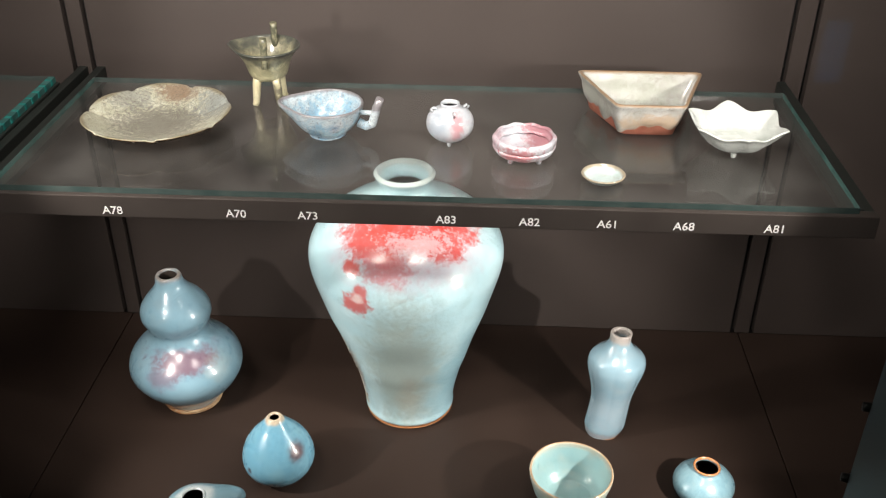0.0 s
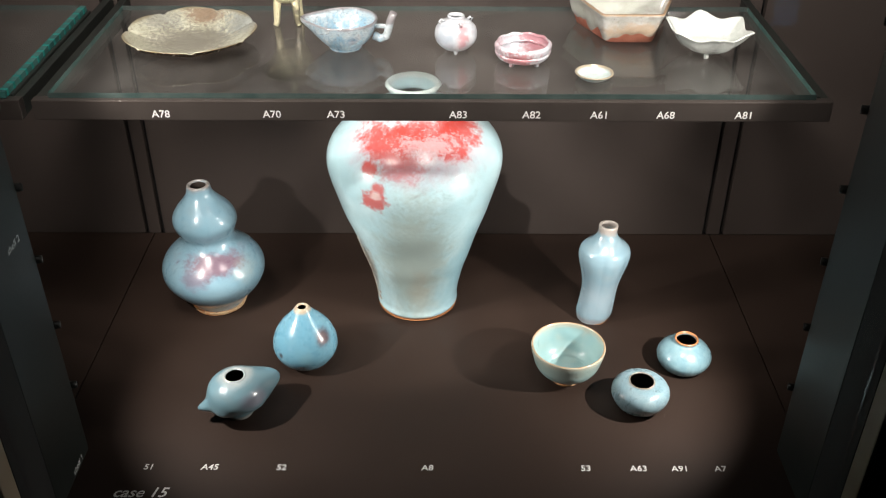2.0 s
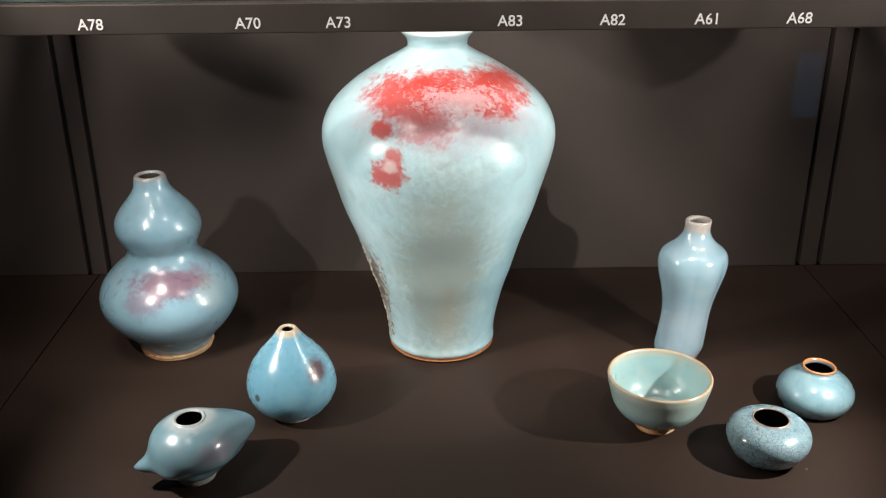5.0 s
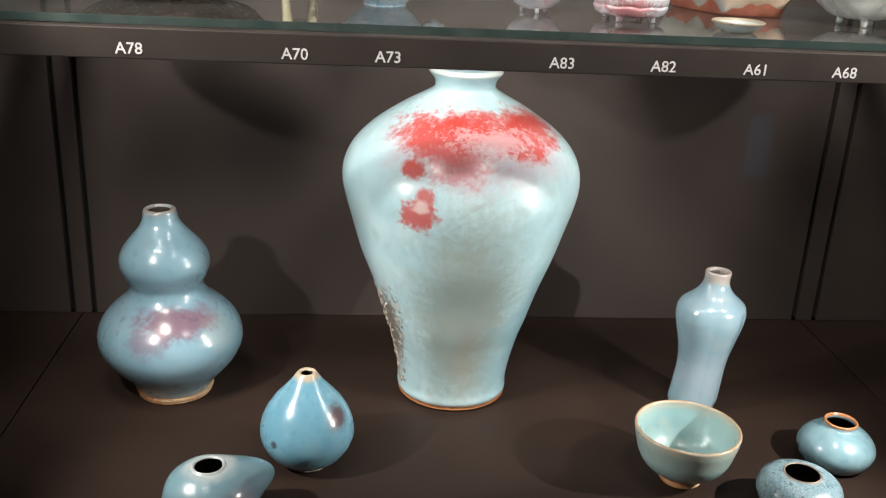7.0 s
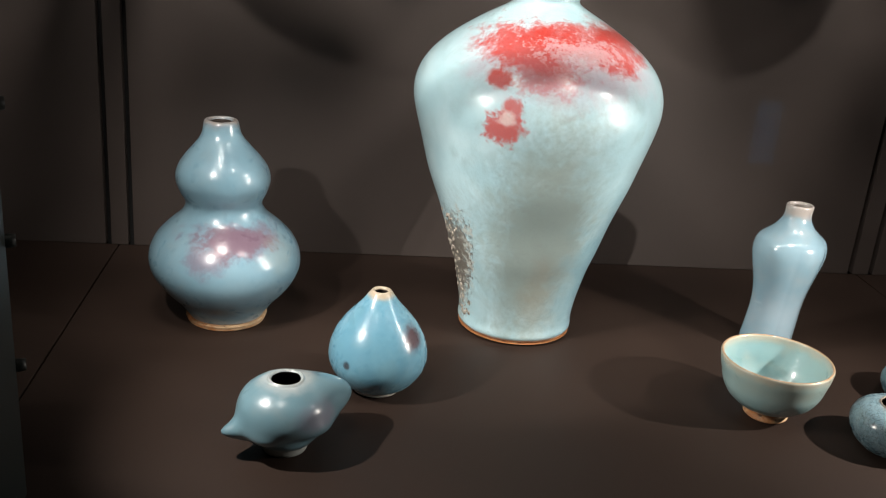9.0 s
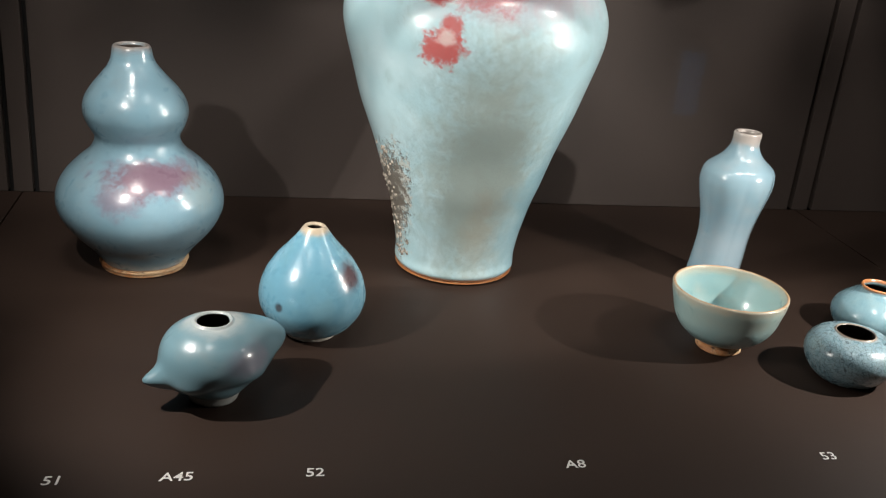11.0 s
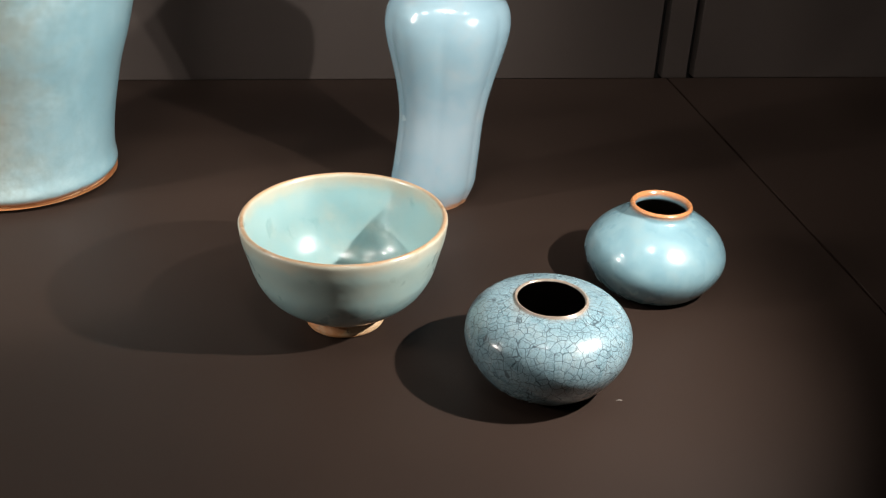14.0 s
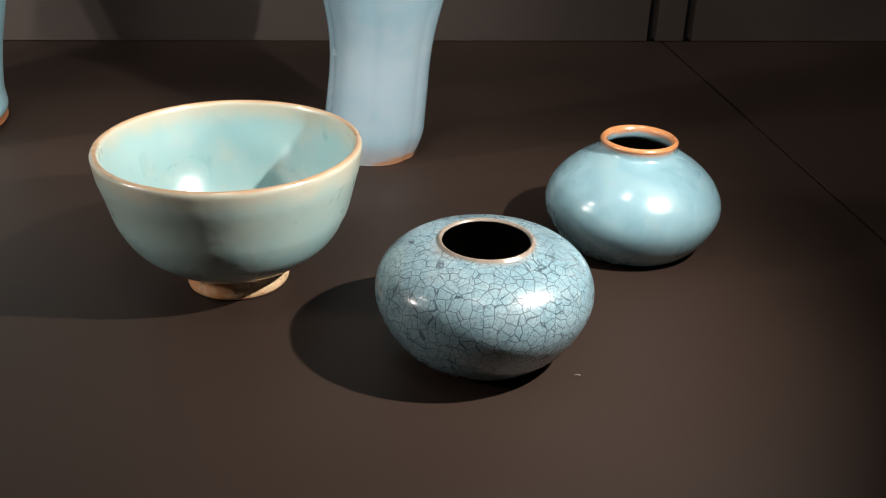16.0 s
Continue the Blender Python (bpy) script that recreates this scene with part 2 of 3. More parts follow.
def lettering(name, words, cap, m, parent, slant=0.0, label="white painted number"):
    """Letters of the built-in font as a thin mesh, cap metres high, centred, in the x y plane of m."""
    font = bpy.data.curves.new(name, "FONT")
    font.body, font.size, font.extrude, font.shear, font.resolution_u = words, 1.0, 0.0, slant, 3
    font.offset = 0.012
    ob = bpy.data.objects.new(name, font)
    scene.collection.objects.link(ob)
    bpy.context.view_layer.update()
    me = bpy.data.meshes.new_from_object(ob.evaluated_get(bpy.context.evaluated_depsgraph_get()))
    bpy.data.objects.remove(ob)
    xs = [v.co.x for v in me.vertices]
    k = cap / 0.70
    mid = (min(xs) + max(xs)) / 2
    me.transform(Matrix.Diagonal((k, k, k, 1)) @ Matrix.Translation((-mid, 0, 0)))
    me.materials.append(INK)
    me.name = name
    made = new(name, me)
    made.parent = parent
    made.matrix_world = m
    return tagged(made, label)

# ---- the case ----
DECK = [(-1.60, -0.5105), (-0.5085, 0.5270), (0.5290, 1.60)]
deck = thing("floor", 0, 0, 0, "dark brown painted board floor of the case", "case floor", kind="structure")
for x0, x1 in DECK:
    part("board", box(x0, x1, 0.616, 1.3545, -0.02, 0, 0.0004), BOARD, deck)
part("plinth", box(-1.6, 1.6, 0.60, 1.40, -0.85, -0.021), DARK, deck)

back = thing("wall_back", 0, 1.355, 0, "dark grey-brown painted back wall with black upright slots", "wall", kind="structure")
SLOTS = [-0.523, -0.494, 0.519, 0.5505]
edges = [-1.6] + [e for s in SLOTS for e in (s - 0.0037, s + 0.0037)] + [1.6]
for x0, x1 in zip(edges[0::2], edges[1::2]):
    part("panel", box(x0, x1, 0, 0.014, 0, 1.5, 0.0005), WALL, back)
part("slot_backing", box(-1.6, 1.6, 0.0145, 0.04, -0.02, 1.5), BLACK, back)

top = part("ceiling", box(-1.6, 1.6, 0.61, 1.395, 1.5, 1.53), DARK)
tagged(top, "dark metal top of the case", "case top", kind="structure")
for name, x0, x1 in (("wall_west", -1.63, -1.60), ("wall_east", 1.60, 1.63)):
    tagged(part(name, box(x0, x1, 0.61, 1.395, -0.02, 1.5), WALL), "dark board end wall of the case", "wall", kind="structure")

for name, b, text, cat in (("ground", box(-4, 4, -5, 3, -0.95, -0.85), "dark gallery floor", "floor"),
                           ("wall_south", box(-4, 4, -5.1, -5, -0.85, 2.6), "dark gallery wall", "wall"),
                           ("wall_north", box(-4, 4, 1.45, 1.55, -0.85, 2.6), "dark gallery wall behind the case", "wall"),
                           ("wall_side", box(-4.1, -4, -5, 1.45, -0.85, 2.6), "dark gallery wall", "wall"),
                           ("wall_side", box(4, 4.1, -5, 1.45, -0.85, 2.6), "dark gallery wall", "wall"),
                           ("ceiling_gallery", box(-4.1, 4.1, -5.1, 1.55, 2.6, 2.7), "dark gallery ceiling", "ceiling")):
    tagged(part(name, b, ROOM), text, cat, kind="structure")


def column(side, x):
    """Front upright beside the glass: green-black fin with fibre heads on its back edge, black profile, beige outer frame."""
    s = side
    x0, x1 = sorted((x, x + s * 0.014))
    ob = thing("light_column", x, 0.74, 0, "dark green-black metal upright with small light heads", "case upright", "case uprights", "structure")
    def w(b):
        for v in b.verts:
            v.co -= Vector((x, 0.74, 0))
        return b
    part("fin", w(box(x0, x1, 0.684, 0.797, 0.0, 1.498, 0.001)), FIN, ob)
    part("profile", w(box(x0, x1 , 0.6155, 0.6835, 0.0, 1.498, 0.001)), BLACK, ob)
    part("outer_frame", w(box(min(x, x + s * 0.05), max(x, x + s * 0.05), 0.585, 0.615, -0.02, 1.53, 0.002)), BEIGE, ob, "beige outer frame")
    for k in range(8):
        z = 0.11 + 0.1 * k
        b = tube([(x + s * 0.012, 0.801, z), (x - s * 0.002, 0.803, z + 0.001), (x - s * 0.005, 0.804, z + 0.001)], 0.0058, 12, 0.8)
        part("light_head", w(b), FIN, ob)
    return ob


for name, x0, x1 in (("window_1", LEFT + 0.001, RIGHT - 0.001), ("window_2", -1.6, LEFT - 0.052), ("window_3", RIGHT + 0.052, 1.6)):
    pane = part(name, box(x0, x1, 0.628, 0.634, 0.0005, 1.499), FRONT)
    pane.visible_shadow = False
    tagged(pane, "clear front glass of the display case", "case glass", kind="structure")

left_column = column(-1, LEFT)
right_column = column(1, RIGHT)
side_on = Matrix.Translation((LEFT + 0.001, 0.756, 0.006)) @ Matrix(((0, 0, 1, 0), (1, 0, 0, 0), (0, 1, 0, 0), (0, 0, 0, 1)))
lettering("shelf_number", "shelf 1", 0.009, side_on, left_column)
lettering("shelf_number", "shelf 2", 0.009, Matrix.Translation((0, 0, 0.352)) @ side_on, left_column)

TEXT_Y = 0.7575
for words, x in (("51", -0.366), ("A45", -0.283), ("52", -0.186), ("A8", 0.011), ("53", 0.225), ("A63", 0.296), ("A91", 0.351), ("A7", 0.407)):
    lettering("number", words, 0.0098, pose(x, TEXT_Y, 0.0006), deck, 0.08)
lettering("case_number", "case 15", 0.0165, pose(-0.363, 0.709, 0.0006), deck, 0.25)


def glass_shelf(x0, x1, label):
    """Sheet of glass in a bronze tray: front rail, two side arms, cross bar at the back."""
    y0, y1, top_z = 0.9635, 1.282, 0.4610
    ob = thing("glass_shelf", (x0 + x1) / 2, 1.115, 0.45, label, "shelf", "glass shelves")
    o = Vector(((x0 + x1) / 2, 1.115, 0.45))

    def w(b):
        for v in b.verts:
            v.co -= o
        return b
    pane = part("glass_sheet", w(box(x0 + 0.0225, x1 - 0.0225, y0 - 0.0090, y1, top_z - 0.0075, top_z, 0.0005)), [GLASS, EDGE, EDGE_GREY], ob, "clear glass with green edges")
    for f in pane.data.polygons:
        f.material_index = 0 if abs(f.normal.z) > 0.9 else 2 if abs(f.normal.y) > 0.6 else 1
    pane.visible_shadow = False
    part("front_rail", w(box(x0, x1, y0 - 0.012, y0 + 0.0025, 0.4245, 0.4515, 0.0012)), METAL, ob, "bronze front rail")
    for a in (x0, x1 - 0.012):
        part("side_arm", w(box(a, a + 0.012, y0 + 0.003, 1.354, 0.4255, 0.4500, 0.001)), DARK, ob)
    for a in (x0 + 0.0125, x1 - 0.0345):
        part("support_strip", w(box(a, a + 0.022, y0 + 0.003, y1, 0.444, 0.4530, 0.0008)), DARK, ob)
    return ob


shelf = glass_shelf(-0.4885, 0.5225, "clear glass shelf in a dark bronze tray")
for words, x in (("A78", -0.327), ("A70", -0.186), ("A73", -0.105), ("A83", 0.050), ("A82", 0.143), ("A61", 0.228), ("A68", 0.313), ("A81", 0.411)):
    lettering("number", words, 0.0098, pose(x, 0.9508, 0.4292, 90), shelf)
next_shelf = glass_shelf(-1.52, -0.5035, "clear glass shelf with teal reflections modelled along one edge")
o = Vector((-1.01175, 1.115, 0.45))


def beside(b):
    for v in b.verts:
        v.co -= o
    return b


part("edge_strip", beside(box(-0.5300, -0.5205, 0.956, 1.280, 0.4525, 0.4612, 0.0004)), EDGE, next_shelf, "dark teal glass edge")
# reflections of bracket slots in the glass edge, modelled as bright teal bars
for k in range(15):
    y = 0.962 + k * 0.0215
    part("edge_glint", beside(box(-0.5290, -0.5195, y, y + 0.0050, 0.4530, 0.4618, 0.0004)), TEAL, next_shelf)
TOP = 0.4612

# ---- glazes ----
RED = (0.50, 0.034, 0.022)
VASE_GLAZE = glaze("vase_glaze", (0.40, 0.61, 0.67), (0.52, 0.72, 0.77), (0.33, 0.47, 0.50), 0.2, (
    ((0.0, -0.09, 0.140), (0.052, 0.09, 0.13), (0.27, 0.30, 0.25), 1.6, 34, 0.6, 0.72),
    ((0.008, -0.11, 0.060), (0.018, 0.07, 0.05), (0.34, 0.29, 0.20), 1.4, 40, 0.6, 0.4),
    ((0.010, -0.09, 0.318), (0.088, 0.085, 0.027), (0.50, 0.32, 0.38), 1.6, 34, 0.7, 0.6),
    ((-0.030, -0.09, 0.335), (0.048, 0.085, 0.020), RED, 2.0, 46, 0.4, 0.92),
    ((0.062, -0.09, 0.338), (0.050, 0.085, 0.021), RED, 2.0, 50, 0.4, 0.92),
    ((0.016, -0.08, 0.345), (0.060, 0.085, 0.011), RED, 2.2, 56, 0.4, 0.85),
    ((0.022, -0.10, 0.332), (0.042, 0.06, 0.012), (0.60, 0.52, 0.56), 4.6, 110, 0.3, 0.5),
    ((-0.018, -0.11, 0.311), (0.028, 0.05, 0.015), (0.46, 0.10, 0.11), 2.8, 70, 0.6, 0.7),
    ((-0.062, -0.105, 0.306), (0.011, 0.03, 0.008), RED, 1.6, 80, 0.35, 0.9),
    ((-0.050, -0.115, 0.283), (0.009, 0.03, 0.009), RED, 1.6, 90, 0.35, 0.8),
    ((-0.056, -0.115, 0.262), (0.018, 0.03, 0.018), (0.50, 0.06, 0.05), 1.9, 66, 0.3, 0.9),
    ((-0.054, -0.115, 0.271), (0.007, 0.03, 0.007), (0.72, 0.66, 0.64), 2.0, 110, 0.5, 0.65),
    ((0.085, -0.030, 0.050), (0.050, 0.090, 0.110), (0.18, 0.38, 0.47), 1.5, 30, 0.7, 0.7),
    ((-0.078, -0.020, 0.085), (0.016, 0.050, 0.075), (0.55, 0.50, 0.42), 2.6, 90, 0.2, 0.75),
    ((-0.080, -0.022, 0.080), (0.016, 0.045, 0.075), (0.10, 0.08, 0.06), 3.2, 170, 0.15, 0.85)),
    crackle=(190, 0.045, (0.20, 0.27, 0.27), 0.2), rim=(0.385, 0.3905, (0.54, 0.62, 0.61)), foot=(0.0092, 0.0045, (0.33, 0.14, 0.055)), pits=0.6)
GOURD_GLAZE = glaze("gourd_glaze", (0.18, 0.32, 0.40), (0.225, 0.37, 0.45), (0.22, 0.32, 0.37), 0.14, (
    ((0.019, -0.06, 0.112), (0.044, 0.055, 0.014), (0.17, 0.075, 0.11), 1.9, 40, 0.45, 0.85),
    ((-0.012, -0.07, 0.096), (0.018, 0.05, 0.014), (0.17, 0.08, 0.12), 2.4, 60, 0.6, 0.6),
    ((0.062, -0.05, 0.10), (0.016, 0.03, 0.022), (0.30, 0.30, 0.24), 2.4, 120, 0.5, 0.3)),
    rim=(0.221, 0.231, (0.24, 0.21, 0.19)), foot=(0.010, 0.0065, (0.30, 0.19, 0.11)), pits=0.5)
PEAR_GLAZE = glaze("pear_glaze", (0.14, 0.34, 0.46), (0.18, 0.39, 0.50), (0.17, 0.35, 0.43), 0.13, (
    ((0.034, -0.027, 0.070), (0.011, 0.016, 0.014), (0.10, 0.05, 0.055), 0.8, 60, 0.5, 0.95),
    ((-0.031, -0.035, 0.042), (0.003, 0.012, 0.004), (0.05, 0.05, 0.06), 0.8, 200, 0.5, 0.9)),
    rim=(0.0985, 0.1035, (0.45, 0.38, 0.28)), pits=0.3)
PEACH_GLAZE = glaze("peach_glaze", (0.12, 0.22, 0.265), (0.155, 0.265, 0.31), (0.17, 0.24, 0.265), 0.15, (
    ((0.028, -0.025, 0.045), (0.016, 0.03, 0.010), (0.26, 0.22, 0.28), 1.4, 60, 0.6, 0.6),),
    rim=(0.062, 0.069, (0.36, 0.40, 0.40)), pits=0.4)
BOWL_GLAZE = glaze("bowl_glaze", (0.30, 0.46, 0.465), (0.25, 0.43, 0.455), (0.41, 0.49, 0.45), 0.14, (
    ((0.02, -0.05, 0.052), (0.09, 0.05, 0.018), (0.46, 0.46, 0.35), 1.2, 26, 0.8, 0.35),),
    crackle=(120, 0.03, (0.18, 0.32, 0.32), 0.2), rim=[(0.0525, 0.0622, (0.47, 0.46, 0.37)), (0.0628, 0.0640, (0.45, 0.29, 0.17))], foot=(0.010, 0.006, (0.45, 0.36, 0.24)), pits=0.5)
CRACKLE_GLAZE = glaze("crackle_glaze", (0.185, 0.30, 0.35), (0.25, 0.375, 0.425), (0.29, 0.365, 0.385), 0.13,
    (((0.018, -0.036, 0.016), (0.0018, 0.02, 0.0018), (0.02, 0.03, 0.05), 0.8, 200, 0.5, 0.9),),
    crackle=(245, 0.05, (0.03, 0.05, 0.065), 0.85), rim=(0.0452, 0.0466, (0.24, 0.19, 0.15)), pits=0.8, size=2.5)
JAR_GLAZE = glaze("jar_glaze", (0.16, 0.29, 0.345), (0.21, 0.35, 0.40), (0.24, 0.34, 0.365), 0.13, (),
    rim=(0.0494, 0.0522, (0.45, 0.19, 0.075)), pits=0.5, size=2.5)
BOTTLE_GLAZE = glaze("bottle_glaze", (0.215, 0.35, 0.425), (0.275, 0.41, 0.48), (0.33, 0.405, 0.44), 0.10, (
    ((0.0, 0.0, 0.005), (0.05, 0.05, 0.006), (0.42, 0.36, 0.36), 1.0, 60, 0.6, 0.5),
    ((0.018, -0.018, 0.0008), (0.018, 0.02, 0.0034), (0.45, 0.20, 0.08), 1.2, 120, 0.4, 0.9),
    ((0.0, -0.03, 0.05), (0.035, 0.03, 0.03), (0.38, 0.45, 0.50), 2.4, 50, 0.8, 0.5)),
    rim=(0.160, 0.171, (0.42, 0.38, 0.35)), pits=0.4)

# ---- vessels on the case floor ----


def jun(radii, top, lip=()):
    return even(radii, top) + list(lip)


def lean(amount, height, forward=0.0):
    return lambda x, y, z: (x + amount * (z / height) ** 1.4, y + forward * (z / height) ** 1.4, z)


vase = thing("meiping_vase", -0.0115, 1.1490, 0, "large pale blue glazed vase with red splash on shoulder", "vase")
V = [0.0600, 0.0658, 0.0684, 0.0727, 0.0780, 0.0851, 0.0914, 0.0979, 0.1055, 0.1131, 0.1194, 0.1255, 0.1312, 0.1345, 0.1319, 0.1214, 0.1008, 0.0705]
outer = [(0.0612, 0.003), (0.0662, 0.009)] + [(r, 0.0206 * i) for i, r in enumerate(V) if i > 0] + [(0.0450, 0.3645), (0.0345, 0.3715), (0.0335, 0.3770), (0.0350, 0.3820), (0.0398, 0.3875), (0.0408, 0.3905)]
part("body", lathe(shell(outer, 0.008, 0.02), 128, 5, lean(-0.002, 0.39), 0.012, 3.1), VASE_GLAZE, vase)
part("foot_ring", lathe([(0, 0), (0, 0), (0.055, 0), (0.055, 0), (0.0605, 0.0005), (0.0615, 0.0035), (0.0600, 0.0055), (0.05, 0.006), (0, 0.006), (0, 0.006)], 96, 3, wobble=0.03, seed=1.3), BURNT, vase, "unglazed orange foot")


# crust of burst bubbles low on one flank of the vase
CRUST = plain("burst_glaze_crust", (0.50, 0.45, 0.38), (0.10, 0.085, 0.065), 0.6, 260, 900, bump=0.6)
crust = bmesh.new()
rng = random.Random(11)
for k in range(95):
    z = 0.018 + 0.125 * rng.random() ** 1.2
    a = math.radians(rng.gauss(194, 6.5))
    i = min(int(z / 0.0206), len(V) - 2)
    r = V[i] + (V[i + 1] - V[i]) * (z / 0.0206 - i)
    size = rng.uniform(0.0009, 0.0026)
    m = Matrix.Translation((r * math.cos(a), r * math.sin(a), z)) @ Matrix.Rotation(a, 4, "Z") @ Matrix.Diagonal((size * 0.55, size * rng.uniform(0.7, 1.3), size * rng.uniform(0.7, 1.5), 1))
    bmesh.ops.create_icosphere(crust, subdivisions=1, radius=1, matrix=m)
tagged(part("crust", crust, CRUST, vase, "rough pale and dark glaze crust"), kind="stuff")

gourd = thing("double_gourd_vase", -0.3440, 1.1405, 0, "blue glazed double gourd vase with purple splash", "vase")
G = [0.0430, 0.0441, 0.0533, 0.0651, 0.0745, 0.0806, 0.0822, 0.0795, 0.0724, 0.0602, 0.0462, 0.0408, 0.0462, 0.0500, 0.0481, 0.0405, 0.0296, 0.0208, 0.0180]
GOURD = [(0.0405, 0.006), (0.0418, 0.009)] + [(r, 0.01262 * i) for i, r in enumerate(G) if i > 0]
part("body", lathe(shell(GOURD, 0.006, 0.03), 112, 5, lean(-0.0045, 0.227, -0.008), 0.012, 7.7, slot_from=inside_from(GOURD)), [GOURD_GLAZE, INSIDE_SHADE], gourd)
part("foot_ring", lathe([(0, 0.002), (0, 0.002), (0.034, 0), (0.034, 0), (0.0418, 0.0005), (0.0424, 0.003), (0.0412, 0.0075), (0, 0.008), (0, 0.008)], 96, 3, wobble=0.02, seed=4.0), BURNT, gourd, "unglazed orange-buff foot")

pear = thing("bud_vase", -0.1783, 0.9841, 0, "small bright blue pear-shaped vase with brown spot", "vase")
P = [0.0246, 0.0352, 0.0434, 0.0482, 0.0490, 0.0470, 0.0428, 0.0364, 0.0278, 0.0186, 0.0112]
PEAR = [(0.0225, 0.0035), (0.0265, 0.0055)] + [(r, 0.01037 * i) for i, r in enumerate(P) if i > 0]
part("body", lathe(shell(PEAR, 0.005, 0.02), 96, 5, wobble=0.01, seed=9.2, slot_from=inside_from(PEAR)), [PEAR_GLAZE, INSIDE_SHADE], pear)
part("foot_ring", lathe([(0, 0.001), (0, 0.001), (0.018, 0), (0.018, 0), (0.0236, 0.0004), (0.0240, 0.003), (0.0230, 0.006), (0, 0.006), (0, 0.006)], 72, 3, wobble=0.01), plain("pale_foot", (0.50, 0.48, 0.43), (0.38, 0.35, 0.30), 0.6), pear, "pale foot ring")


def gap(a, b):
    return (a - b + math.pi) % (2 * math.pi) - math.pi


def peach_shape(x, y, z):
    a, r = math.atan2(y, x), math.hypot(x, y)
    tip = math.exp(-(gap(a, 0.58) / 0.46) ** 2) * math.exp(-((z - 0.036) / 0.025) ** 2)
    spout = math.exp(-(gap(a, math.pi + 0.42) / 0.20) ** 2) * math.exp(-((z - 0.024) / 0.009) ** 2)
    leaf = math.sin(3.2 * gap(a, -1.2) + 170 * z) * math.exp(-((z - 0.021) / 0.012) ** 2) * (0.5 + 0.5 * math.cos(gap(a, -1.0)))
    crease = 0.025 + 0.006 * math.cos(a - 0.4) + 0.002 * math.sin(3 * a)
    under = 1 / (1 + math.exp((z - crease) / 0.0016)) * (0.5 + 0.5 * math.cos(gap(a, -1.3)))
    k = (1 + 0.55 * tip + 0.42 * spout + 0.07 * leaf) * (1 - 0.17 * under)
    if r < 0.02:
        k = 1
    return x * k, y * k, z + 0.004 * tip + 0.002 * spout


peach = thing("peach_water_pot", -0.262, 0.872, 0, "blue glazed peach-shaped water pot with open top", "water pot")
K = [(0.0195, 0.006), (0.029, 0.010), (0.0385, 0.019), (0.0428, 0.032), (0.0415, 0.045), (0.0365, 0.055), (0.0275, 0.0625), (0.0195, 0.0665), (0.0165, 0.0672)]
part("body", lathe(shell(K, 0.004, 0.014), 144, 5, peach_shape, 0.015, 5.5, slot_from=inside_from(K)), [PEACH_GLAZE, INSIDE_SHADE], peach)
part("foot_ring", lathe([(0, 0.001), (0, 0.001), (0.015, 0), (0.015, 0), (0.0195, 0.0005), (0.0198, 0.005), (0.0185, 0.0085), (0, 0.009), (0, 0.009)], 72, 3), plain("grey_foot", (0.36, 0.38, 0.37), (0.25, 0.25, 0.23), 0.5), peach, "pale grey foot ring")

bowl = thing("footed_bowl", 0.2168, 0.9484, 0, "blue-green glazed bowl with brown rim and small foot", "bowl")
B = [(0.0190, 0.0079), (0.0232, 0.0096), (0.0303, 0.0131), (0.0369, 0.0180), (0.0424, 0.0232), (0.0462, 0.0291), (0.0489, 0.0351), (0.0505, 0.0410), (0.0521, 0.0471), (0.0538, 0.0534), (0.0546, 0.0586), (0.0549, 0.0626)]
part("body", lathe(shell(B, 0.0032, 0.0115), 128, 4, lean(0.0004, 0.062), 0.010, 2.2), BOWL_GLAZE, bowl)
part("foot_ring", lathe([(0, 0.003), (0, 0.003), (0.015, 0.002), (0.0165, 0), (0.0165, 0), (0.0212, 0.0004), (0.0218, 0.0025), (0.0202, 0.0055), (0.0192, 0.009), (0, 0.009), (0, 0.009)], 72, 3, wobble=0.035, seed=6.0), BURNT, bowl, "chipped buff and orange foot")

crackle = thing("crackle_water_pot", 0.3175, 0.8885, 0, "squat blue water pot with dark crackle lines", "water pot")
C = [(0.0230, 0.0000), (0.0269, 0.0013), (0.0333, 0.0069), (0.0377, 0.0133), (0.0407, 0.0200), (0.0418, 0.0256), (0.0410, 0.0317), (0.0380, 0.0372), (0.0319, 0.0420), (0.0240, 0.0447), (0.0194, 0.0456), (0.0186, 0.0460)]
part("body", lathe(shell(C, 0.0020, 0.006), 128, 4, wobble=0.008, seed=8.1, slot_from=inside_from(C)), [CRACKLE_GLAZE, INSIDE_SHADE], crackle)

jar = thing("small_round_jar", 0.3996, 0.9776, 0, "squat sky blue jar with orange-brown rim", "jar")
J = [(0.0248, 0.0000), (0.0293, 0.0013), (0.0348, 0.0067), (0.0385, 0.0125), (0.0408, 0.0187), (0.0408, 0.0244), (0.0385, 0.0304), (0.0338, 0.0364), (0.0273, 0.0418), (0.0204, 0.0462), (0.0179, 0.0483), (0.0175, 0.0510), (0.0179, 0.0523)]
part("body", lathe(shell(J, 0.0028, 0.006), 128, 4, wobble=0.006, seed=1.9, slot_from=inside_from(J) + 3), [JAR_GLAZE, INSIDE_SHADE], jar)


def lobed(x, y, z):
    a = math.atan2(y, x)
    s = min(1.0, max(0.0, (0.155 - z) / 0.03))
    k = 1 + s * (0.045 * (abs(math.cos(3 * a + 0.5)) ** 0.9 - 0.62))
    return x * k + 0.002 * math.sin(z * 26) + 0.070 * z, y * k * 0.94, z


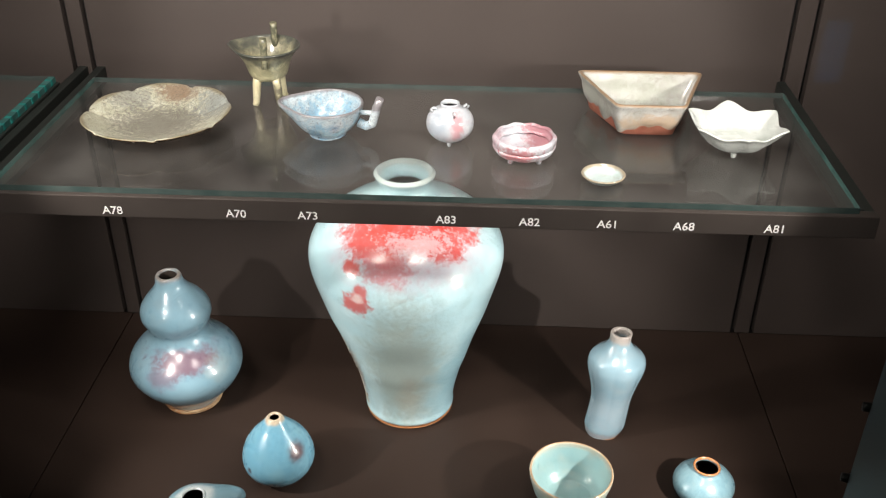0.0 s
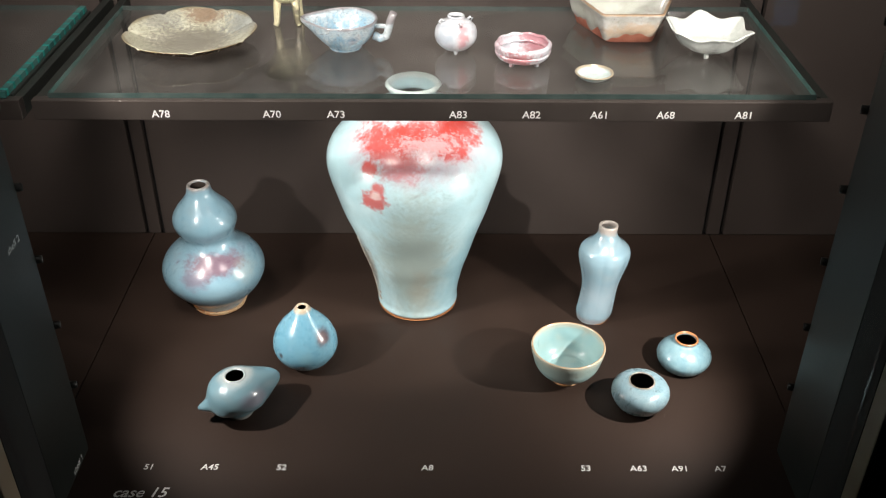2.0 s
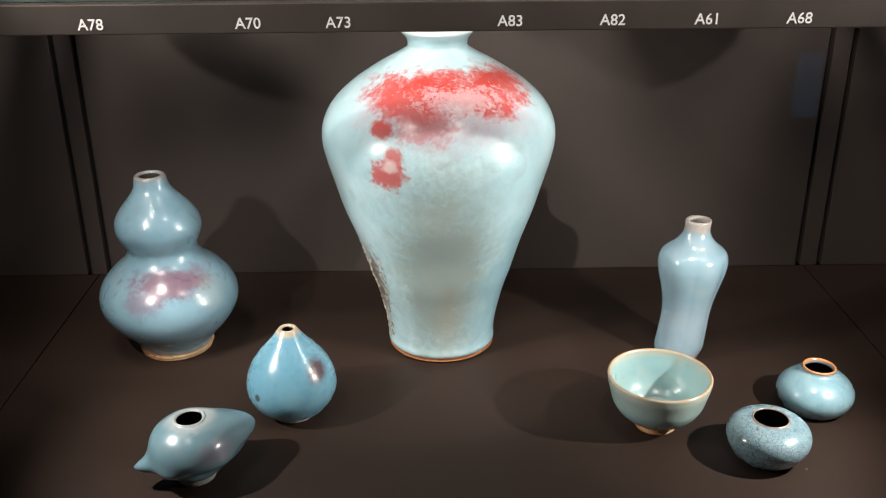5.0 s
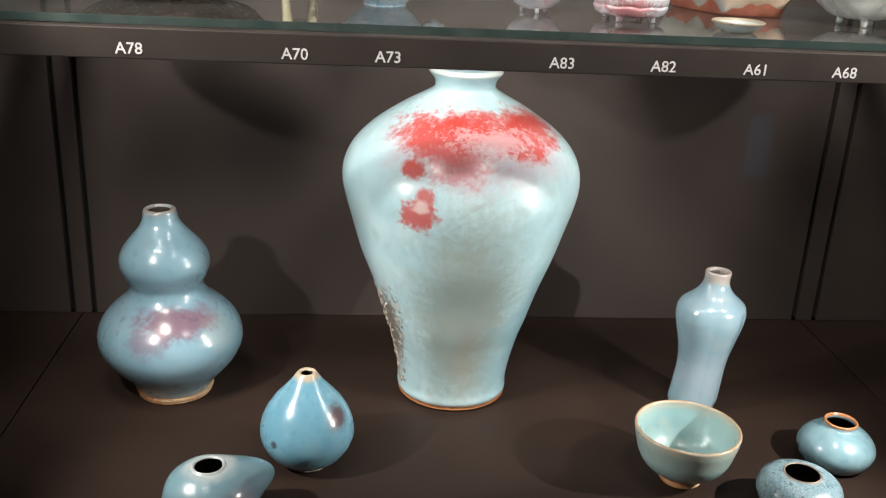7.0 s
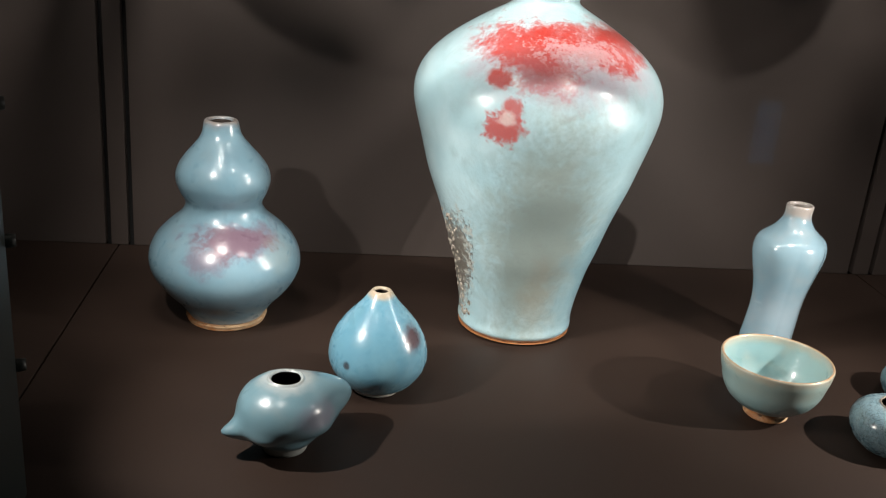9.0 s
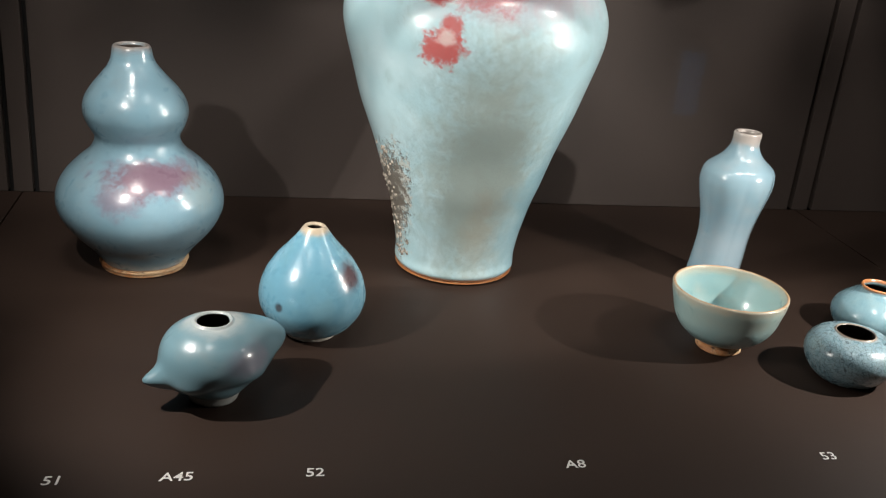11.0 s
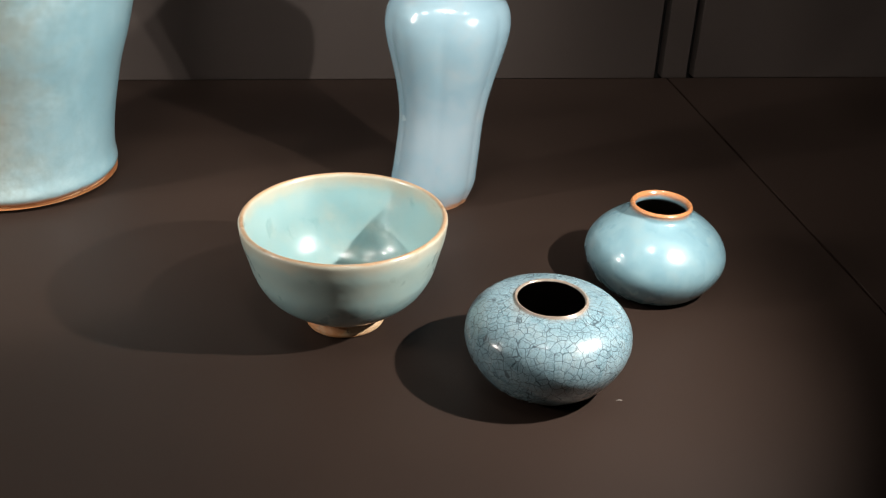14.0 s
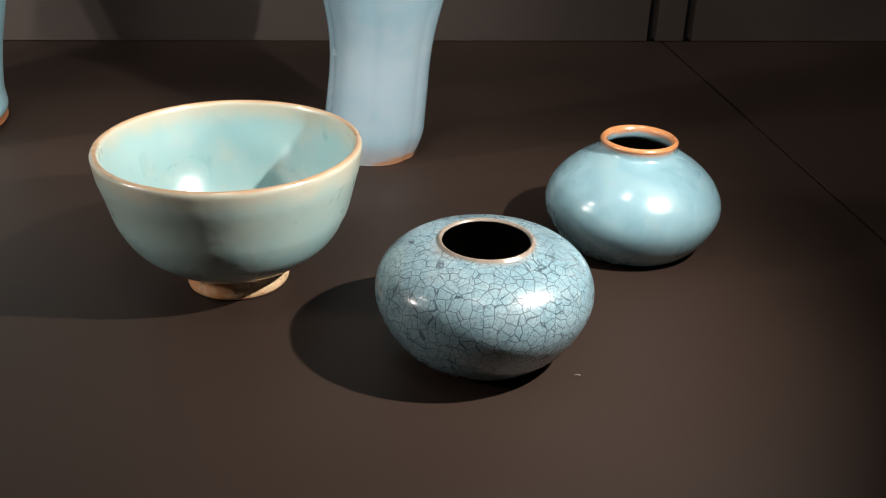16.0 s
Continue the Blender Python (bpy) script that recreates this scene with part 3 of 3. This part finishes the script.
bottle = thing("lobed_bottle_vase", 0.2775, 1.1020, 0, "pale lavender blue lobed bottle vase with short neck", "vase")
T = [0.0256, 0.0288, 0.0286, 0.0283, 0.0280, 0.0284, 0.0300, 0.0326, 0.0357, 0.0387, 0.0400, 0.0366, 0.0226, 0.0153, 0.0151]
part("body", lathe(shell([(r, 0.01253 * i) for i, r in enumerate(T)], 0.004, 0.02), 128, 5, lobed, 0.010, 2.9), BOTTLE_GLAZE, bottle)

# ---- vessels on the glass shelf ----
PLATE_TOP = glaze("plate_glaze", (0.40, 0.40, 0.30), (0.50, 0.50, 0.40), (0.26, 0.24, 0.17), 0.2, (
    ((0.0, 0.0, 0.004), (0.055, 0.050, 0.02), (0.09, 0.08, 0.075), 3.6, 190, 0.3, 0.65),
    ((0.005, 0.075, 0.02), (0.026, 0.016, 0.02), (0.16, 0.08, 0.045), 2.4, 120, 0.4, 0.75),
    ((0.066, 0.045, 0.02), (0.030, 0.035, 0.02), (0.14, 0.17, 0.20), 4.5, 200, 0.3, 0.6),
    ((-0.055, 0.055, 0.02), (0.030, 0.025, 0.02), (0.13, 0.14, 0.15), 4.5, 200, 0.3, 0.5)),
    rim=(0.0215, 0.0235, (0.22, 0.19, 0.12)), pits=1.5, size=3.0, specks=0.57)
PLATE_UNDER = plain("brown_glaze", (0.06, 0.035, 0.018), (0.14, 0.09, 0.05), 0.2, 80)


def petals(count, depth, rise, r0, groove=0.001):
    def f(x, y, z):
        a, r = math.atan2(y, x), math.hypot(x, y)
        s = min(1.0, max(0.0, (r - r0) / r0))
        c = abs(math.cos(count * a / 2))
        k = 1 + depth * s * (c - 0.6)
        return x * k, y * k, z + rise * s * math.cos(count * a) - groove * s * max(0.0, 0.22 - c) / 0.22
    return f


plate = thing("lobed_dish", -0.320, 1.118, TOP, "grey-olive lobed dish with brown speckled centre", "dish")
part("body", lathe([(0, 0.002), (0, 0.002), (0.042, 0.0), (0.045, 0.001), (0.060, 0.007), (0.078, 0.014), (0.0885, 0.0205), (0.0895, 0.022), (0.088, 0.0228), (0.076, 0.0175), (0.058, 0.010), (0.045, 0.006), (0.02, 0.0045), (0, 0.0045), (0, 0.0045)], 128, 4, petals(7, 0.045, 0.0011, 0.040, 0.0035), 0.03, 4.4, 7), [PLATE_UNDER, PLATE_TOP], plate)

CREAM = glaze("cream_green_glaze", (0.46, 0.42, 0.26), (0.54, 0.50, 0.34), (0.20, 0.19, 0.10), 0.18, (
    ((0.012, -0.012, 0.012), (0.012, 0.014, 0.020), (0.04, 0.035, 0.025), 2.4, 150, 0.3, 0.8),
    ((0.0, 0.0, 0.050), (0.045, 0.045, 0.012), (0.14, 0.14, 0.08), 3.0, 160, 0.5, 0.6)), rim=(0.046, 0.078, (0.06, 0.065, 0.055)), pits=1.6)
tripod = thing("tripod_cup", -0.197, 1.213, TOP, "cream and black glazed tripod cup with upright handles", "cup")


def spouted(x, y, z):
    k = 1 + 0.22 * math.exp(-(gap(math.atan2(y, x), math.pi - 0.2) / 0.35) ** 2) * min(1, max(0, (z - 0.05) / 0.02))
    return x * k, y * k, z


part("body", lathe(shell([(0.010, 0.0315), (0.018, 0.033), (0.0245, 0.039), (0.0275, 0.048), (0.0310, 0.058), (0.0370, 0.068), (0.0430, 0.0745), (0.0440, 0.076)], 0.003, 0.037), 80, 4, spouted, 0.01, 6.6), CREAM, tripod)
for a in (-2.35, -0.85, 0.9):
    c, s = math.cos(a), math.sin(a)
    part("leg", tube([(0.017 * c, 0.017 * s, 0.040), (0.020 * c, 0.020 * s, 0.028), (0.0215 * c, 0.0215 * s, 0.014), (0.023 * c, 0.023 * s, 0.004), (0.026 * c, 0.026 * s, 0.0)], 0.0062, 10, 0.62), CREAM, tripod)
DARKGLAZE = plain("dark_green_glaze", (0.08, 0.085, 0.06), (0.30, 0.28, 0.18), 0.15, 140)
for y in (-0.036, 0.036):
    post = tube([(0.004, y, 0.058), (0.004, y * 0.93, 0.075), (0.004, y * 0.90, 0.090), (0.004, y * 0.90, 0.097)], 0.0042, 10, 1.15)
    part("handle_post", post, DARKGLAZE, tripod)

ROBIN = glaze("mottled_blue_white_glaze", (0.34, 0.42, 0.46), (0.56, 0.62, 0.64), (0.10, 0.13, 0.17), 0.14, (
    ((0.0, 0.0, 0.02), (0.04, 0.04, 0.022), (0.12, 0.30, 0.44), 2.6, 110, 0.5, 0.75),), rim=(0.0365, 0.041, (0.20, 0.19, 0.20)), pits=1.3, size=4.0, specks=0.60)
pourer = thing("spouted_bowl", -0.105, 1.113, TOP, "mottled pale blue pouring bowl with curled handle", "bowl")


def lip_spout(x, y, z):
    k = 1 + 0.34 * math.exp(-(gap(math.atan2(y, x), math.pi - 0.1) / 0.42) ** 2) * min(1, max(0, (z - 0.012) / 0.025))
    return x * k, y * k, z


part("body", lathe(shell([(0.021, 0.0), (0.0225, 0.003), (0.030, 0.009), (0.0375, 0.018), (0.0425, 0.028), (0.0450, 0.036), (0.0455, 0.040)], 0.003, 0.005), 96, 4, lip_spout, 0.012, 3.6), ROBIN, pourer)
part("handle", tube([(0.041, -0.01, 0.020), (0.050, -0.013, 0.017), (0.058, -0.015, 0.021), (0.061, -0.016, 0.031), (0.064, -0.017, 0.043), (0.069, -0.018, 0.055)], 0.0060, 12, 0.85), ROBIN, pourer)
part("handle_bar", tube([(0.043, -0.012, 0.034), (0.052, -0.014, 0.035), (0.060, -0.016, 0.035)], 0.0032, 10), ROBIN, pourer)

PINK = glaze("pink_white_glaze", (0.47, 0.51, 0.55), (0.60, 0.63, 0.66), (0.46, 0.38, 0.42), 0.15, (
    ((0.010, -0.03, 0.030), (0.007, 0.02, 0.018), (0.50, 0.16, 0.18), 3.0, 160, 0.5, 0.7),
    ((-0.014, -0.02, 0.026), (0.012, 0.02, 0.016), (0.24, 0.30, 0.38), 3.2, 150, 0.5, 0.55)), pits=1.0, size=5.0)
globe = thing("globular_jarlet", 0.048, 1.098, TOP, "tiny pink and white globular jar with lugs", "jar")
part("body", lathe(shell([(0.012, 0.004), (0.019, 0.007), (0.0265, 0.015), (0.0290, 0.024), (0.0272, 0.034), (0.0205, 0.0415), (0.0125, 0.0450), (0.0112, 0.0475), (0.0118, 0.0500)], 0.0026, 0.009), 80, 4, wobble=0.015, seed=1.1), PINK, globe)
for a in (0.3, 1.9, 3.4, 5.0):
    c, s = math.cos(a), math.sin(a)
    part("lug", tube([(0.021 * c, 0.021 * s, 0.0405), (0.0235 * c, 0.0235 * s, 0.0445), (0.0205 * c, 0.0205 * s, 0.0465), (0.0165 * c, 0.0165 * s, 0.0440)], 0.0016, 8), PINK, globe)
for a in (-1.57, 0.52, 2.6):
    part("foot", tube([(0.013 * math.cos(a), 0.013 * math.sin(a), 0.008), (0.0145 * math.cos(a), 0.0145 * math.sin(a), 0.0)], 0.0035, 8, 0.6), PINK, globe)

RUBY = glaze("red_splashed_white_glaze", (0.50, 0.52, 0.57), (0.62, 0.64, 0.67), (0.42, 0.27, 0.31), 0.15, (
    ((0.02, 0.02, 0.02), (0.020, 0.03, 0.02), (0.34, 0.05, 0.07), 3.4, 170, 0.3, 0.7),
    ((-0.008, -0.035, 0.012), (0.022, 0.02, 0.012), (0.38, 0.06, 0.07), 3.4, 160, 0.3, 0.75),
    ((-0.030, 0.0, 0.02), (0.012, 0.02, 0.012), (0.44, 0.15, 0.18), 2.2, 160, 0.5, 0.5)), pits=1.0, size=5.0)
washer = thing("lobed_brush_washer", 0.138, 1.064, TOP, "small lobed washer with red and white glaze", "brush washer")
part("body", lathe(shell([(0.028, 0.005), (0.034, 0.007), (0.0370, 0.012), (0.0372, 0.014), (0.0362, 0.0155), (0.0375, 0.018), (0.0380, 0.0225), (0.0372, 0.0250)], 0.0045, 0.010), 96, 4, petals(10, 0.05, 0.0006, 0.02), 0.012, 5.2), RUBY, washer)
for a in (-2.2, -0.9, 0.9, 2.3):
    part("foot", tube([(0.026 * math.cos(a), 0.026 * math.sin(a), 0.008), (0.028 * math.cos(a), 0.028 * math.sin(a), 0.0)], 0.0042, 8, 0.7), RUBY, washer)

saucer = thing("tiny_saucer", 0.2265, 1.003, TOP, "tiny pale blue saucer with brown rim", "saucer")
TINY = glaze("saucer_glaze", (0.46, 0.56, 0.56), (0.54, 0.64, 0.64), (0.42, 0.45, 0.40), 0.18, (), rim=(0.0055, 0.0092, (0.33, 0.28, 0.20)), size=4.0)
part("body", lathe(shell([(0.0125, 0.0), (0.0150, 0.0008), (0.0195, 0.0035), (0.0235, 0.0068), (0.0250, 0.0088)], 0.0026, 0.0032), 72, 4, wobble=0.02, seed=3.3), TINY, saucer)

FANGLAZE = glaze("oatmeal_glaze", (0.36, 0.36, 0.33), (0.50, 0.50, 0.48), (0.22, 0.20, 0.16), 0.16, (
    ((0.01, -0.055, 0.018), (0.05, 0.02, 0.012), (0.46, 0.31, 0.19), 2.0, 90, 0.6, 0.7),
    ((-0.01, 0.02, 0.030), (0.06, 0.05, 0.03), (0.34, 0.37, 0.30), 2.4, 60, 0.5, 0.6)), rim=(0.0415, 0.0455, (0.30, 0.20, 0.12)), pits=1.6, size=2.5)
RED_CLAY = plain("red_biscuit_clay", (0.42, 0.13, 0.08), (0.52, 0.20, 0.13), 0.7, 70)


def fan_bowl():
    """Four-sided bowl, wide at the back: rings of a rounded outline from foot to lip and back down inside."""
    bm = bmesh.new()
    low = [(-0.032, -0.042), (0.030, -0.042), (0.062, 0.044), (-0.068, 0.044)]
    high = [(-0.044, -0.058), (0.040, -0.058), (0.080, 0.060), (-0.084, 0.060)]

    def ring(s, inset, z, drip=0.0):
        c = [Vector((a[0] + (b[0] - a[0]) * s, a[1] + (b[1] - a[1]) * s)) for a, b in zip(low, high)]
        mid = sum(c, Vector((0, 0))) / 4
        out = []
        for i in range(4):
            p, a, b = c[i], c[i - 1], c[(i + 1) % 4]
            u, w = (a - p).normalized(), (b - p).normalized()
            for k in range(6):
                t = k / 5
                rr = 0.008
                q = (1 - t) ** 2 * (p + u * rr) + 2 * t * (1 - t) * p + t * t * (p + w * rr)
                out.append(q)
            q0, q1 = p + w * rr, b + (p - b).normalized() * rr
            out += [q0.lerp(q1, k / 10) for k in range(1, 10)]
        return [bm.verts.new((*(mid + (q - mid) * (1 - inset)), z + drip * noise.noise((q.x * 70, q.y * 70, 1.7)))) for q in out]
    rings = [ring(0, 0.9, 0.002), ring(0, 0.06, 0.0), ring(0.02, 0, 0.001), ring(0.24, -0.005, 0.012, 0.013), ring(0.28, -0.035, 0.014, 0.013), ring(0.5, -0.02, 0.024), ring(0.72, 0.0, 0.034), ring(0.80, 0.02, 0.037), ring(0.95, -0.01, 0.046), ring(1, -0.01, 0.0495),
             ring(1, 0.03, 0.051), ring(0.97, 0.06, 0.049), ring(0.7, 0.09, 0.034), ring(0.3, 0.12, 0.014), ring(0.1, 0.2, 0.008), ring(0.0, 0.9, 0.007)]
    for i, (a, b) in enumerate(zip(rings, rings[1:])):
        for k in range(len(a)):
            j = (k + 1) % len(a)
            f = bm.faces.new((a[k], a[j], b[j], b[k]))
            f.smooth, f.material_index = True, 0 if i < 3 else 1
    bm.faces.new(rings[0][::-1])
    bm.faces.new(rings[-1])
    return bm


def squash(bm, k):
    for v in bm.verts:
        v.co.z *= k
    return bm


fan = thing("fan_shaped_bowl", 0.294, 1.173, TOP, "four-sided bowl with oatmeal glaze over bare red clay", "bowl")
part("body", squash(fan_bowl(), 0.90), [RED_CLAY, FANGLAZE], fan)

WHITE = glaze("white_glaze", (0.52, 0.55, 0.525), (0.60, 0.62, 0.59), (0.45, 0.50, 0.46), 0.12, (
    ((0.035, -0.004, 0.010), (0.012, 0.012, 0.010), (0.36, 0.42, 0.38), 0.6, 60, 0.4, 0.6),), pits=0.2)
flower = thing("flower_dish", 0.391, 1.092, TOP, "white flower-shaped dish on small feet", "dish")
part("body", lathe(shell([(0.018, 0.007), (0.026, 0.0085), (0.036, 0.014), (0.044, 0.0225), (0.050, 0.031), (0.0545, 0.036)], 0.003, 0.011), 120, 4, petals(6, -0.20, -0.0035, 0.026, 0.0), 0.035, 7.3), WHITE, flower)
for a in (-1.75, 0.4, 2.5):
    part("foot", tube([(0.018 * math.cos(a), 0.018 * math.sin(a), 0.010), (0.0195 * math.cos(a), 0.0195 * math.sin(a), 0.0)], 0.0042, 10, 0.75), WHITE, flower)

bit = thing("lint", 0.351, 0.865, 0.0, "tiny pale thread of lint on the board", "lint")
part("thread", tube([(-0.0014, 0, 0.0003), (0, 0.0003, 0.0004), (0.0014, -0.0002, 0.0003)], 0.00012, 6), INK, bit)

# ---- across the gallery ----
n = Nodes("blue_screen_glow")
glow = n.t.nodes.new("ShaderNodeEmission")
n.put(glow.inputs[0], n.mix(n.step(n.noise(9, 3), 0.35, 0.65), (0.05, 0.30, 0.62), (0.10, 0.45, 0.80)))
glow.inputs[1].default_value = 0.75
n.t.links.new(glow.outputs[0], n.t.nodes["Material Output"].inputs[0])
screen = thing("lit_panel", 1.42, -2.36, -0.85, "tall dark stand with a glowing blue panel", "display stand")
part("stand", box(-0.12, 0.12, -0.08, 0.0, 0.0, 0.72, 0.006), DARK, screen)
part("panel", box(-0.05, 0.05, 0.001, 0.006, 0.43, 0.68, 0.002), n.m, screen, "softly glowing blue panel")
